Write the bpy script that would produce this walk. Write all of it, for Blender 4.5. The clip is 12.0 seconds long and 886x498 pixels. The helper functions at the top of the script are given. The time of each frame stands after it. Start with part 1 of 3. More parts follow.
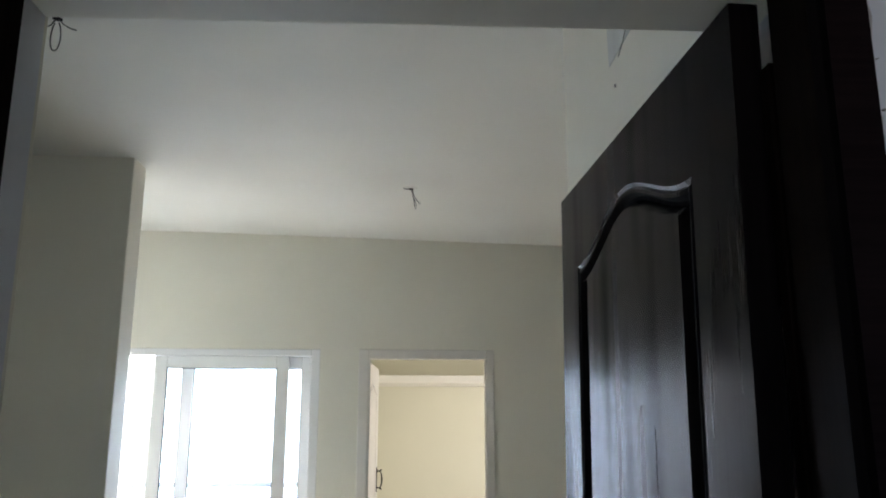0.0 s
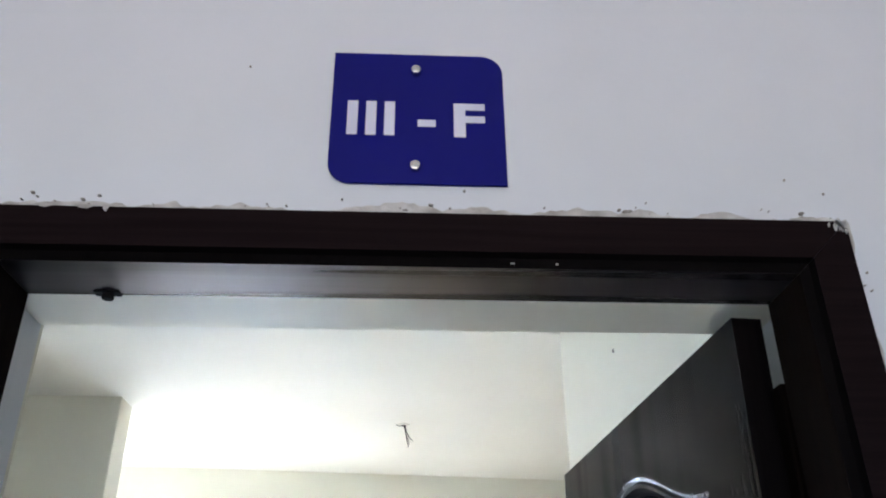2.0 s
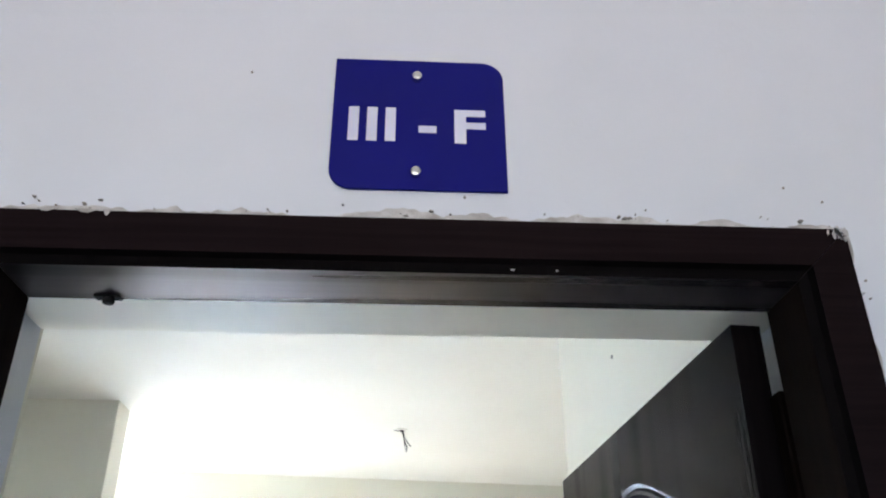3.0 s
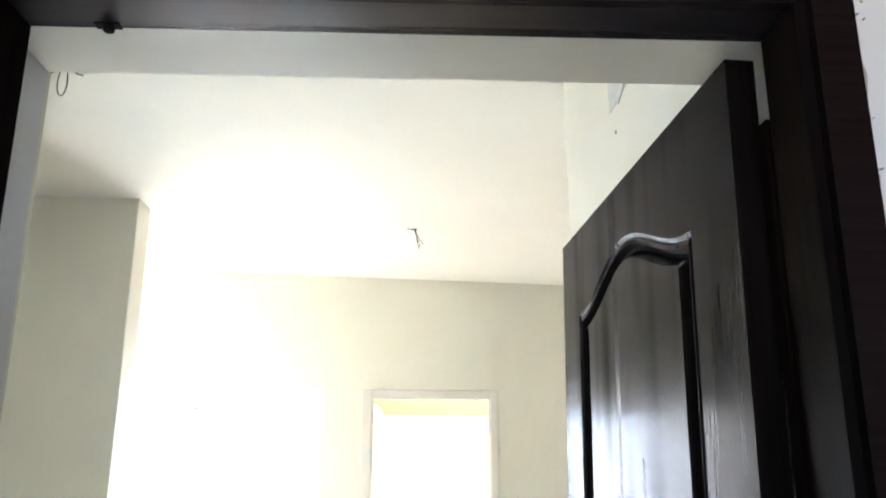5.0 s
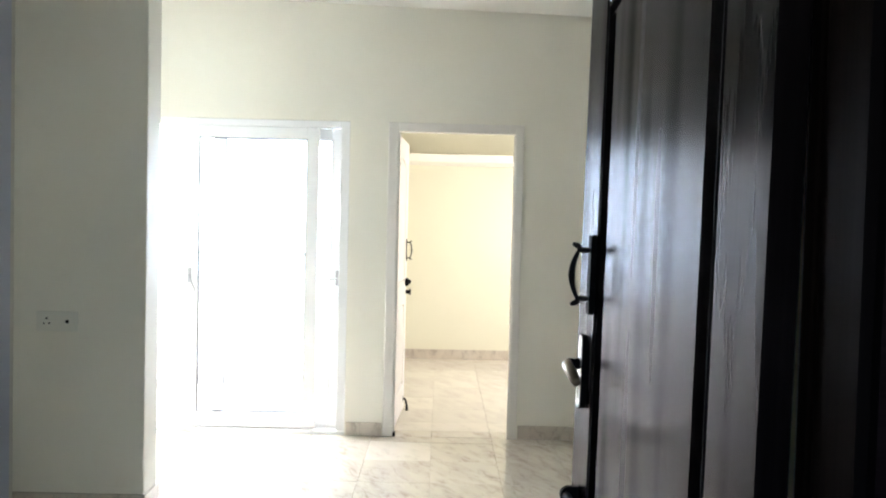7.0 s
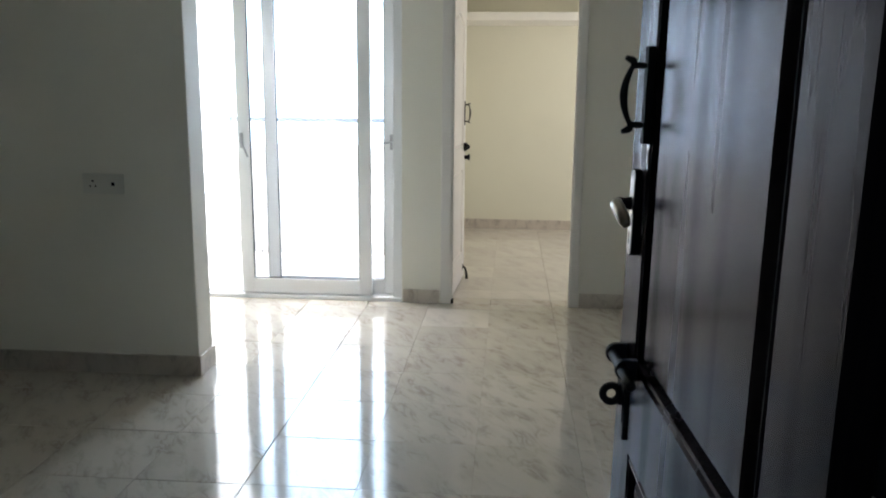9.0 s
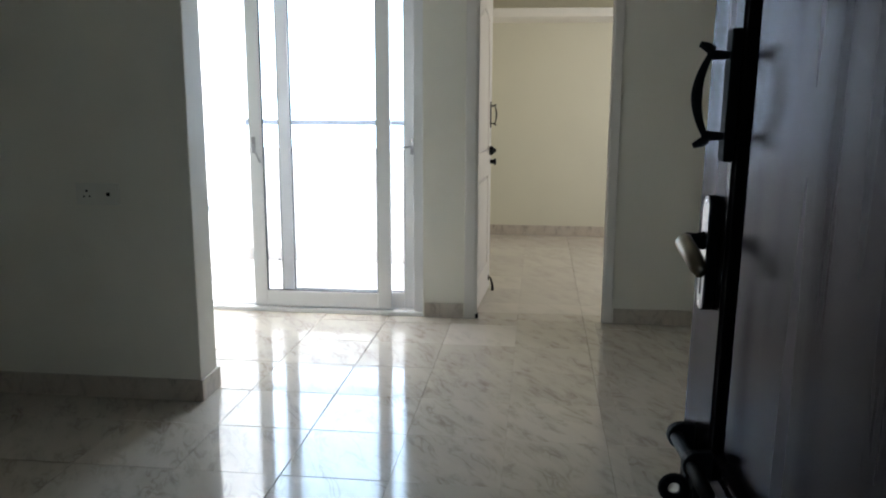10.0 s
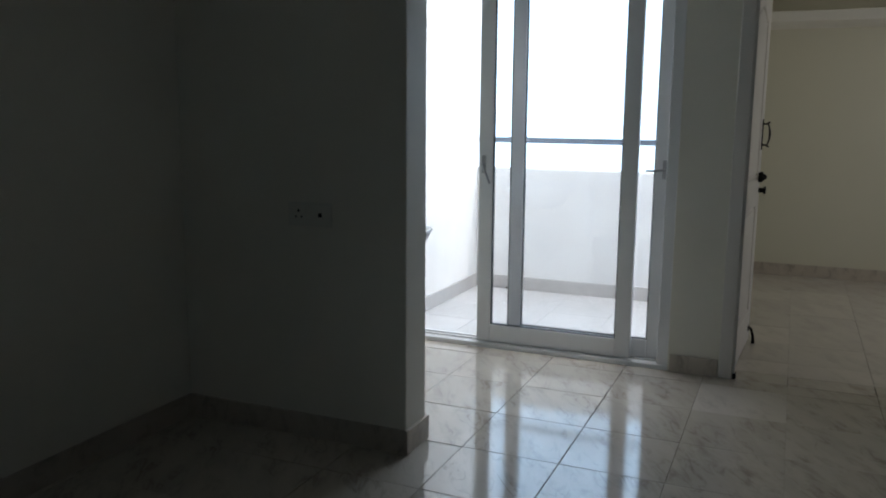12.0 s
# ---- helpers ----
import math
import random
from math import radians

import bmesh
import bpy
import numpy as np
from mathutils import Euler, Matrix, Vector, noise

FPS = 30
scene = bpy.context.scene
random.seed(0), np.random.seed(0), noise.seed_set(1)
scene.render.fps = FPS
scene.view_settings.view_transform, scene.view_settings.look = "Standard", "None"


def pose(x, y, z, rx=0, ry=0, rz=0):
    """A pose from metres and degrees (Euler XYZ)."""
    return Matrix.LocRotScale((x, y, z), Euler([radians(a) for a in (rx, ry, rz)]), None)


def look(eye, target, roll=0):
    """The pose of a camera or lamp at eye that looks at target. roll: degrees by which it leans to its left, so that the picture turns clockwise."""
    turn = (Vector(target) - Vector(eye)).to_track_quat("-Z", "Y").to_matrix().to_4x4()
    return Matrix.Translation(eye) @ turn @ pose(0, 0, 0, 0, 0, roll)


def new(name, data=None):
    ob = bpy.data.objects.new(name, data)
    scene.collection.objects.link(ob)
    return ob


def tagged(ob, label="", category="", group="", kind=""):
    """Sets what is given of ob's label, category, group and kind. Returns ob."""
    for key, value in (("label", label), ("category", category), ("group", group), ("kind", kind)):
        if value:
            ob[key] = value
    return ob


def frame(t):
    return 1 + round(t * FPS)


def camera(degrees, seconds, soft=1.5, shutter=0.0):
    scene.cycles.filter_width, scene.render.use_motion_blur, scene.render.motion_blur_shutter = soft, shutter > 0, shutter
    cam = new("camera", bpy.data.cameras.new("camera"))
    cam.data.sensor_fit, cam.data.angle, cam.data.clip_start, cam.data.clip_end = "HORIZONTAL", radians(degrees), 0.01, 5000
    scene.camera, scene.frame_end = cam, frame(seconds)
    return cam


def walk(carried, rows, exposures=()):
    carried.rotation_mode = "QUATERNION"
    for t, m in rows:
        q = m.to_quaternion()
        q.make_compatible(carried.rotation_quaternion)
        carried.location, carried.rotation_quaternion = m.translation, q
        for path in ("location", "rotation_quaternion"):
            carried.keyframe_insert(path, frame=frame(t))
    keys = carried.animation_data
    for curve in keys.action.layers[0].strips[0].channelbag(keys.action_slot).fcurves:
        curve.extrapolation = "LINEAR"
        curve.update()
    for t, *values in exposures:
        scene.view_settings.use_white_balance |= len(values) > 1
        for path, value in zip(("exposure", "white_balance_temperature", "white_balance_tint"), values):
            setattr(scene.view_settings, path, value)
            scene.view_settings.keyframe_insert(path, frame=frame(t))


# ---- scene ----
cam = camera(57.3, 12.0, soft=2.0)
PATH = [
    (0, (0.003, -0.726, 1.555), (0.084, 1.223, 1.999), 0.1),
    (0.5, (0.002, -0.727, 1.609), (0.088, 1.168, 2.243), -0.7),
    (1, (-0.007, -0.722, 1.65), (0.091, 1.122, 2.418), -0.9),
    (1.5, (-0.012, -0.727, 1.671), (0.089, 1.074, 2.533), -0.7),
    (2, (-0.011, -0.735, 1.683), (0.085, 1.034, 2.613), -0.4),
    (2.5, (-0.013, -0.74, 1.688), (0.086, 1.011, 2.65), -0.2),
    (4.5, (-0.001, -0.723, 1.615), (0.089, 1.16, 2.282), 0.1),
    (5, (0.011, -0.728, 1.578), (0.079, 1.199, 2.108), 0.2),
    (5.5, (0.006, -0.758, 1.54), (0.069, 1.204, 1.923), 0.5),
    (6, (0.015, -0.735, 1.512), (0.063, 1.252, 1.739), 0.8),
    (6.5, (0.026, -0.716, 1.484), (0.053, 1.282, 1.564), 1.2),
    (7, (0.033, -0.7, 1.454), (0.039, 1.298, 1.385), 1.4),
    (7.5, (0.055, -0.642, 1.427), (0.032, 1.348, 1.235), 1.0),
    (9.5, (0.112, -0.345, 1.348), (-0.08, 1.609, 0.964), 0.4),
    (10, (0.104, -0.137, 1.357), (-0.124, 1.815, 0.984), 0.2),
    (10.5, (0.127, 0.061, 1.351), (-0.232, 1.997, 0.999), 0.1),
    (11, (0.149, 0.257, 1.357), (-0.416, 2.144, 1.011), -0.4),
    (11.5, (0.068, 0.39, 1.328), (-0.625, 2.237, 0.997), -0.1),
    (12, (-0.052, 0.451, 1.327), (-0.83, 2.264, 0.998), 0.5),
]
EXPOSURES = [(0, 0.66, 6700, 14), (0.5, 1.1, 6700, 13), (1, 1.64, 6600, 14), (2.5, 2.15, 6450, 14), (4.5, 2.48, 7000, 14), (5.5, 2.38, 7250, 15), (6.5, 1.97, 6950, 15),
             (7.5, 1.12, 6650, 13), (9.5, 0.1, 6550, 13), (10.5, -0.47, 6450, 13), (12, -1.66, 6250, 12)]
walk(cam, [(t, look(eye, target, roll)) for t, eye, target, roll in PATH], EXPOSURES)

# ---------------------------------------------------------------- world, sun, lights
world = bpy.data.worlds.new("sky")
scene.world = world
world.use_nodes = True
wn, wl = world.node_tree.nodes, world.node_tree.links
sky = wn.new("ShaderNodeTexSky")
sky.sky_type = "NISHITA"
sky.sun_disc = False
sky.sun_elevation, sky.sun_rotation = radians(58), radians(70)
wn["Background"].inputs["Strength"].default_value = 0.15
wl.new(sky.outputs[0], wn["Background"].inputs["Color"])

sun = new("sun", bpy.data.lights.new("sun", "SUN"))
sun.data.energy, sun.data.angle, sun.data.color = 5.0, radians(0.6), (1.0, 0.95, 0.88)
# the sun stands high to the right of the flat, so none of it falls into the rooms
sun.matrix_world = look((0, 0, 0), (-math.sin(radians(70)) * math.cos(radians(58)), -math.cos(radians(70)) * math.cos(radians(58)), -math.sin(radians(58))))


def window_light(name, eye, target, sx, sy, power, colour):
    """Daylight that enters through an opening."""
    lamp = new(name, bpy.data.lights.new(name, "AREA"))
    lamp.data.shape, lamp.data.size, lamp.data.size_y = "RECTANGLE", sx, sy
    lamp.data.energy, lamp.data.color = power, colour
    lamp.matrix_world = look(eye, target)
    return lamp


window_light("balcony_daylight", (-1.40, 6.6, 1.82), (-1.40, 0, 1.62), 1.74, 1.95, 103, (0.56, 0.78, 1.0))
window_light("balcony_overhead_daylight", (-1.42, 5.6, 2.98), (-1.42, 5.59, 0), 1.66, 1.3, 125, (1.0, 0.985, 0.98))
window_light("bedroom_daylight", (2.62, 6.4, 1.5), (0, 6.6, 1.2), 1.4, 1.2, 27, (0.97, 0.98, 1.0))
window_light("corridor_daylight", (-0.1, -1.86, 1.9), (0.1, 0, 1.9), 1.8, 0.8, 0.75, (0.55, 0.71, 1.0))


# ---------------------------------------------------------------- materials
def material(name, colour, rough=0.6, metal=0.0, vary=0.06, scale=6.0, bump=0.0, bump_scale=60.0, spec=0.5, dark=None, patches=0.0, coat=0.0):
    """Principled surface: a base colour that varies at two scales, with fine relief."""
    m = bpy.data.materials.new(name)
    m.use_nodes = True
    n, l = m.node_tree.nodes, m.node_tree.links
    b = n["Principled BSDF"]
    b.inputs["Roughness"].default_value, b.inputs["Metallic"].default_value = rough, metal
    b.inputs["Specular IOR Level"].default_value = spec
    b.inputs["Coat Weight"].default_value = coat
    co = n.new("ShaderNodeTexCoord")
    big, fine = n.new("ShaderNodeTexNoise"), n.new("ShaderNodeTexNoise")
    big.inputs["Scale"].default_value, big.inputs["Detail"].default_value = scale, 5
    fine.inputs["Scale"].default_value, fine.inputs["Detail"].default_value = bump_scale, 4
    l.new(co.outputs["Object"], big.inputs["Vector"])
    l.new(co.outputs["Object"], fine.inputs["Vector"])
    ramp = n.new("ShaderNodeValToRGB")
    lo = dark or [c * (1 - vary * 2) for c in colour]
    hi = [min(1, c * (1 + vary)) for c in colour]
    ramp.color_ramp.elements[0].position, ramp.color_ramp.elements[0].color = 0.3, (*lo, 1)
    ramp.color_ramp.elements[1].position, ramp.color_ramp.elements[1].color = 0.65, (*hi, 1)
    l.new(big.outputs["Fac"], ramp.inputs["Fac"])
    l.new(ramp.outputs["Color"], b.inputs["Base Color"])
    if patches:
        r = n.new("ShaderNodeMapRange")
        r.inputs["To Min"].default_value, r.inputs["To Max"].default_value = max(0.02, rough - patches), min(1, rough + patches)
        l.new(fine.outputs["Fac"], r.inputs["Value"])
        l.new(r.outputs["Result"], b.inputs["Roughness"])
    if bump:
        bp = n.new("ShaderNodeBump")
        bp.inputs["Strength"].default_value, bp.inputs["Distance"].default_value = bump, 0.004
        l.new(fine.outputs["Fac"], bp.inputs["Height"])
        l.new(bp.outputs["Normal"], b.inputs["Normal"])
    return m


def marble(name, base, vein, rough, vein_scale=3.0, strength=0.55):
    """Polished stone tile: cloudy ground with thin slanting veins, each piece cut from another place."""
    m = bpy.data.materials.new(name)
    m.use_nodes = True
    n, l = m.node_tree.nodes, m.node_tree.links
    b = n["Principled BSDF"]
    b.inputs["Specular IOR Level"].default_value = 0.88
    co, info = n.new("ShaderNodeTexCoord"), n.new("ShaderNodeObjectInfo")
    shift = n.new("ShaderNodeVectorMath")
    shift.operation = "MULTIPLY_ADD"
    shift.inputs[1].default_value = (37.0, 23.0, 11.0)
    l.new(info.outputs["Random"], shift.inputs[0])
    l.new(co.outputs["Object"], shift.inputs[2])
    turn = n.new("ShaderNodeMapping")
    turn.vector_type = "TEXTURE"
    turn.inputs["Rotation"].default_value = (0, 0, radians(-62))
    turn.inputs["Scale"].default_value = (1.0, 0.36, 0.6)
    l.new(shift.outputs[0], turn.inputs["Vector"])
    veins, cloud, speck = n.new("ShaderNodeTexNoise"), n.new("ShaderNodeTexNoise"), n.new("ShaderNodeTexNoise")
    veins.inputs["Scale"].default_value, veins.inputs["Detail"].default_value, veins.inputs["Distortion"].default_value = vein_scale, 8, 1.1
    cloud.inputs["Scale"].default_value, cloud.inputs["Detail"].default_value = 4.5, 4
    speck.inputs["Scale"].default_value = 70
    for node in (veins, cloud, speck):
        l.new(turn.outputs[0], node.inputs["Vector"])
    line = n.new("ShaderNodeValToRGB")
    e = line.color_ramp.elements
    e[0].position, e[0].color = 0.44, (0, 0, 0, 1)
    e[1].position, e[1].color = 0.50, (1, 1, 1, 1)
    third = e.new(0.56)
    third.color = (0, 0, 0, 1)
    l.new(veins.outputs["Fac"], line.inputs["Fac"])
    gate = n.new("ShaderNodeMapRange")
    gate.inputs["From Min"].default_value, gate.inputs["From Max"].default_value = 0.42, 0.68
    l.new(cloud.outputs["Fac"], gate.inputs["Value"])
    amount = n.new("ShaderNodeMath")
    amount.operation = "MULTIPLY"
    l.new(line.outputs["Color"], amount.inputs[0])
    l.new(gate.outputs["Result"], amount.inputs[1])
    soft = n.new("ShaderNodeMath")
    soft.operation = "MULTIPLY_ADD"
    soft.inputs[1].default_value = strength
    l.new(amount.outputs[0], soft.inputs[0])
    haze = n.new("ShaderNodeMath")
    haze.operation = "MULTIPLY"
    haze.inputs[1].default_value = 0.22
    l.new(gate.outputs["Result"], haze.inputs[0])
    l.new(haze.outputs[0], soft.inputs[2])
    mix = n.new("ShaderNodeMix")
    mix.data_type = "RGBA"
    mix.inputs["A"].default_value, mix.inputs["B"].default_value = (*base, 1), (*vein, 1)
    l.new(soft.outputs[0], mix.inputs["Factor"])
    tone = n.new("ShaderNodeHueSaturation")
    val = n.new("ShaderNodeMapRange")
    val.inputs["To Min"].default_value, val.inputs["To Max"].default_value = 0.93, 1.04
    l.new(info.outputs["Random"], val.inputs["Value"])
    l.new(val.outputs["Result"], tone.inputs["Value"])
    l.new(mix.outputs["Result"], tone.inputs["Color"])
    l.new(tone.outputs["Color"], b.inputs["Base Color"])
    r = n.new("ShaderNodeMapRange")
    r.inputs["To Min"].default_value, r.inputs["To Max"].default_value = rough * 0.75, rough * 1.35
    l.new(speck.outputs["Fac"], r.inputs["Value"])
    l.new(r.outputs["Result"], b.inputs["Roughness"])
    bp = n.new("ShaderNodeBump")
    bp.inputs["Strength"].default_value, bp.inputs["Distance"].default_value = 0.03, 0.002
    l.new(cloud.outputs["Fac"], bp.inputs["Height"])
    l.new(bp.outputs["Normal"], b.inputs["Normal"])
    return m


def dark_wood(name, colour, rough, gloss, along="z", ior=1.15):
    """Stained wood under a thin polish: grain along one axis, smears where it was wiped, gloss that grows at a slant."""
    m = bpy.data.materials.new(name)
    m.use_nodes = True
    n, l = m.node_tree.nodes, m.node_tree.links
    n.remove(n["Principled BSDF"])
    co = n.new("ShaderNodeTexCoord")

    def stretched(across, length, scale, detail, tilt=0.0):
        turn, tex = n.new("ShaderNodeMapping"), n.new("ShaderNodeTexNoise")
        turn.inputs["Scale"].default_value = (across, across, length) if along == "z" else (length, across, across)
        turn.inputs["Rotation"].default_value = (0, radians(tilt), 0)
        tex.inputs["Scale"].default_value, tex.inputs["Detail"].default_value = scale, detail
        l.new(co.outputs["Object"], turn.inputs["Vector"])
        l.new(turn.outputs[0], tex.inputs["Vector"])
        return tex.outputs["Fac"]

    def ranged(value, lo, hi, a, b):
        r = n.new("ShaderNodeMapRange")
        for key, v in zip(("From Min", "From Max", "To Min", "To Max"), (lo, hi, a, b)):
            r.inputs[key].default_value = v
        l.new(value, r.inputs["Value"])
        return r.outputs["Result"]

    def times(a, b):
        x = n.new("ShaderNodeMath")
        x.operation, x.use_clamp = "MULTIPLY", True
        l.new(a, x.inputs[0])
        if isinstance(b, float):
            x.inputs[1].default_value = b
        else:
            l.new(b, x.inputs[1])
        return x.outputs[0]

    grain = stretched(26, 0.8, 6, 3)
    wiped = stretched(17, 1.1, 1.0, 0.6, 4)
    arcs = stretched(8, 1.8, 1.0, 0.5, -14)
    ramp = n.new("ShaderNodeValToRGB")
    ramp.color_ramp.elements[0].position, ramp.color_ramp.elements[0].color = 0.35, (*[c * 0.8 for c in colour], 1)
    ramp.color_ramp.elements[1].position, ramp.color_ramp.elements[1].color = 0.7, (*[c * 1.2 for c in colour], 1)
    l.new(grain, ramp.inputs["Fac"])
    bp = n.new("ShaderNodeBump")
    bp.inputs["Strength"].default_value, bp.inputs["Distance"].default_value = 0.005, 0.001
    l.new(grain, bp.inputs["Height"])
    slant = n.new("ShaderNodeFresnel")
    slant.inputs["IOR"].default_value = ior
    sheen = times(times(ranged(wiped, 0.30, 0.70, 0.60, 1.40), ranged(arcs, 0.35, 0.65, 0.78, 1.22)), ranged(grain, 0.3, 0.7, 0.97, 1.03))
    under, polish, mix = n.new("ShaderNodeBsdfDiffuse"), n.new("ShaderNodeBsdfAnisotropic"), n.new("ShaderNodeMixShader")
    l.new(ramp.outputs["Color"], under.inputs["Color"])
    polish.inputs["Color"].default_value = (0.97, 0.94, 0.98, 1)
    l.new(ranged(wiped, 0.3, 0.7, rough - 0.04, rough + 0.05), polish.inputs["Roughness"])
    l.new(bp.outputs["Normal"], under.inputs["Normal"])
    l.new(times(times(slant.outputs[0], sheen), gloss), mix.inputs["Fac"])
    l.new(under.outputs[0], mix.inputs[1])
    l.new(polish.outputs[0], mix.inputs[2])
    l.new(mix.outputs[0], n["Material Output"].inputs["Surface"])
    return m


CREAM = material("cream_wall_paint", (0.84, 0.81, 0.715), 0.55, vary=0.02, scale=1.3, bump=0.12, bump_scale=45, spec=0.35)
CEILING = material("white_ceiling_paint", (0.86, 0.84, 0.785), 0.8, vary=0.02, scale=1.1, bump=0.1, bump_scale=35, spec=0.2)
BEDROOM = material("pale_yellow_wall_paint", (0.74, 0.715, 0.585), 0.6, vary=0.02, scale=1.2, bump=0.1, bump_scale=40, spec=0.3)
CORRIDOR = material("cool_white_corridor_paint", (0.745, 0.76, 0.80), 0.6, vary=0.03, scale=2.2, bump=0.22, bump_scale=30, spec=0.3)
OUTDOOR = material("white_balcony_paint", (0.84, 0.84, 0.83), 0.8, vary=0.03, scale=2.0, bump=0.2, bump_scale=30)
PATCH = material("grey_filler_plaster", (0.66, 0.66, 0.64), 0.75, vary=0.05, scale=14, bump=0.2)
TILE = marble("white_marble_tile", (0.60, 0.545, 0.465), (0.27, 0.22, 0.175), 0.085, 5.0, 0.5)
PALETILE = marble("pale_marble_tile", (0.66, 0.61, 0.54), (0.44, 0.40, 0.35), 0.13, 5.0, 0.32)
SKIRT = marble("grey_beige_marble_skirting", (0.56, 0.495, 0.42), (0.28, 0.23, 0.19), 0.3, 4.0, 0.6)
BALCONYTILE = marble("pale_grey_balcony_tile", (0.66, 0.655, 0.645), (0.56, 0.55, 0.54), 0.25, 5.0, 0.3)
BALCONYSKIRT = marble("pale_grey_balcony_skirting", (0.56, 0.545, 0.53), (0.44, 0.42, 0.40), 0.35, 5.0, 0.4)
GROUT = material("dark_grey_grout", (0.13, 0.12, 0.11), 0.9, vary=0.15, scale=20)
DOORWOOD = dark_wood("dark_brown_polished_wood", (0.0075, 0.0058, 0.006), 0.23, 0.53)
FRAMEWOOD = dark_wood("dark_brown_frame_wood", (0.0125, 0.0078, 0.0082), 0.34, 0.25, "x")
JAMBWOOD = dark_wood("brown_jamb_wood", (0.0085, 0.0055, 0.0042), 0.34, 0.10)
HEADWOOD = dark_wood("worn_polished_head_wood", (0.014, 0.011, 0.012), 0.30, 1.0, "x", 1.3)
# near-black without gloss: the shade inside grooves, put into the colour
GROOVE = material("dull_black_groove_shade", (0.004, 0.003, 0.003), 0.9, vary=0.1, scale=20, spec=0.05)
LOCKMETAL = material("dark_worn_lock_metal", (0.34, 0.33, 0.31), 0.3, metal=0.95, vary=0.2, scale=40, patches=0.1)
LEVERMETAL = material("dark_brass_lever_metal", (0.17, 0.14, 0.095), 0.34, metal=1.0, vary=0.1, scale=30)
WHITEWOOD = material("white_enamel_paint", (0.80, 0.765, 0.715), 0.38, vary=0.02, scale=5, bump=0.05, bump_scale=25)
UPVC = material("white_upvc", (0.88, 0.88, 0.88), 0.28, vary=0.015, scale=4)
HANDLEGREY = material("light_grey_handle_plastic", (0.42, 0.42, 0.43), 0.4, vary=0.04)
GASKET = material("dark_rubber_seal", (0.11, 0.12, 0.125), 0.5, spec=0.25, vary=0.05)
BLACKIRON = material("black_powder_coated_iron", (0.008, 0.008, 0.0085), 0.6, spec=0.12, vary=0.2, scale=30, bump=0.15, bump_scale=120)
BLACKPLATE = material("dull_black_plate_metal", (0.006, 0.006, 0.006), 0.7, spec=0.06, vary=0.2, scale=30)
STEEL = material("stainless_steel", (0.62, 0.61, 0.58), 0.25, metal=1.0, vary=0.04, scale=40)
RAILPAINT = material("blue_grey_rail_paint", (0.16, 0.19, 0.24), 0.45, vary=0.1, scale=20)
SIGNBLUE = material("navy_blue_plastic", (0.008, 0.009, 0.165), 0.42, spec=0.12, vary=0.05, scale=8)
LETTER = material("white_vinyl_letter", (0.72, 0.72, 0.84), 0.45, vary=0.02)
SWITCH = material("white_switch_plastic", (0.74, 0.725, 0.65), 0.3, vary=0.02)
HOLE = material("black_hole", (0.006, 0.006, 0.006), 0.8, spec=0.08, vary=0.1)
WIRE = material("black_wire_insulation", (0.02, 0.02, 0.02), 0.5, vary=0.1)
CERAMIC = material("white_ceramic", (0.82, 0.82, 0.80), 0.1, vary=0.01)
FILLER = material("whitish_filler", (0.66, 0.64, 0.62), 0.9, dark=(0.36, 0.33, 0.30), scale=38, bump=0.5, bump_scale=150)
DIRT = material("grey_dirt_and_old_paint", (0.30, 0.275, 0.25), 0.9, vary=0.3, scale=40)
EARTH = material("dry_pale_earth", (0.50, 0.47, 0.42), 0.95, vary=0.25, scale=0.02, bump=0.2, bump_scale=0.6)
GLASS = bpy.data.materials.new("clear_glass")
GLASS.use_nodes = True
g = GLASS.node_tree.nodes["Principled BSDF"]
g.inputs["Base Color"].default_value = (0.985, 0.99, 0.995, 1)
g.inputs["Transmission Weight"].default_value, g.inputs["Roughness"].default_value, g.inputs["IOR"].default_value = 1.0, 0.0, 1.45


# ---------------------------------------------------------------- mesh helpers
def box(lo, hi, bevel=0.0, segs=2, bm=None):
    bm = bm or bmesh.new()
    v = [bm.verts.new((x, y, z)) for x in (lo[0], hi[0]) for y in (lo[1], hi[1]) for z in (lo[2], hi[2])]
    faces = [bm.faces.new([v[i] for i in f]) for f in ((0, 1, 3, 2), (4, 6, 7, 5), (0, 4, 5, 1), (2, 3, 7, 6), (0, 2, 6, 4), (1, 5, 7, 3))]
    if bevel:
        edges = list({e for f in faces for e in f.edges})
        bmesh.ops.bevel(bm, geom=edges, offset=bevel, segments=segs, affect="EDGES", profile=0.5)
    return bm


def prism(outline, axis, lo, hi, bevel=0.0, segs=2, bm=None):
    """Extrude a closed 2D outline along an axis. axis y: outline is (x, z); z: (x, y); x: (y, z)."""
    bm = bm or bmesh.new()

    def at(p, d):
        return {"y": (p[0], d, p[1]), "z": (p[0], p[1], d), "x": (d, p[0], p[1])}[axis]

    a, b = [bm.verts.new(at(p, lo)) for p in outline], [bm.verts.new(at(p, hi)) for p in outline]
    caps = [bm.faces.new(a), bm.faces.new(list(reversed(b)))]
    for i in range(len(a)):
        j = (i + 1) % len(a)
        bm.faces.new((a[i], b[i], b[j], a[j]))
    bmesh.ops.recalc_face_normals(bm, faces=bm.faces)
    if bevel:
        bmesh.ops.bevel(bm, geom=list({e for f in caps for e in f.edges}), offset=bevel, segments=segs, affect="EDGES", profile=0.5)
    return bm


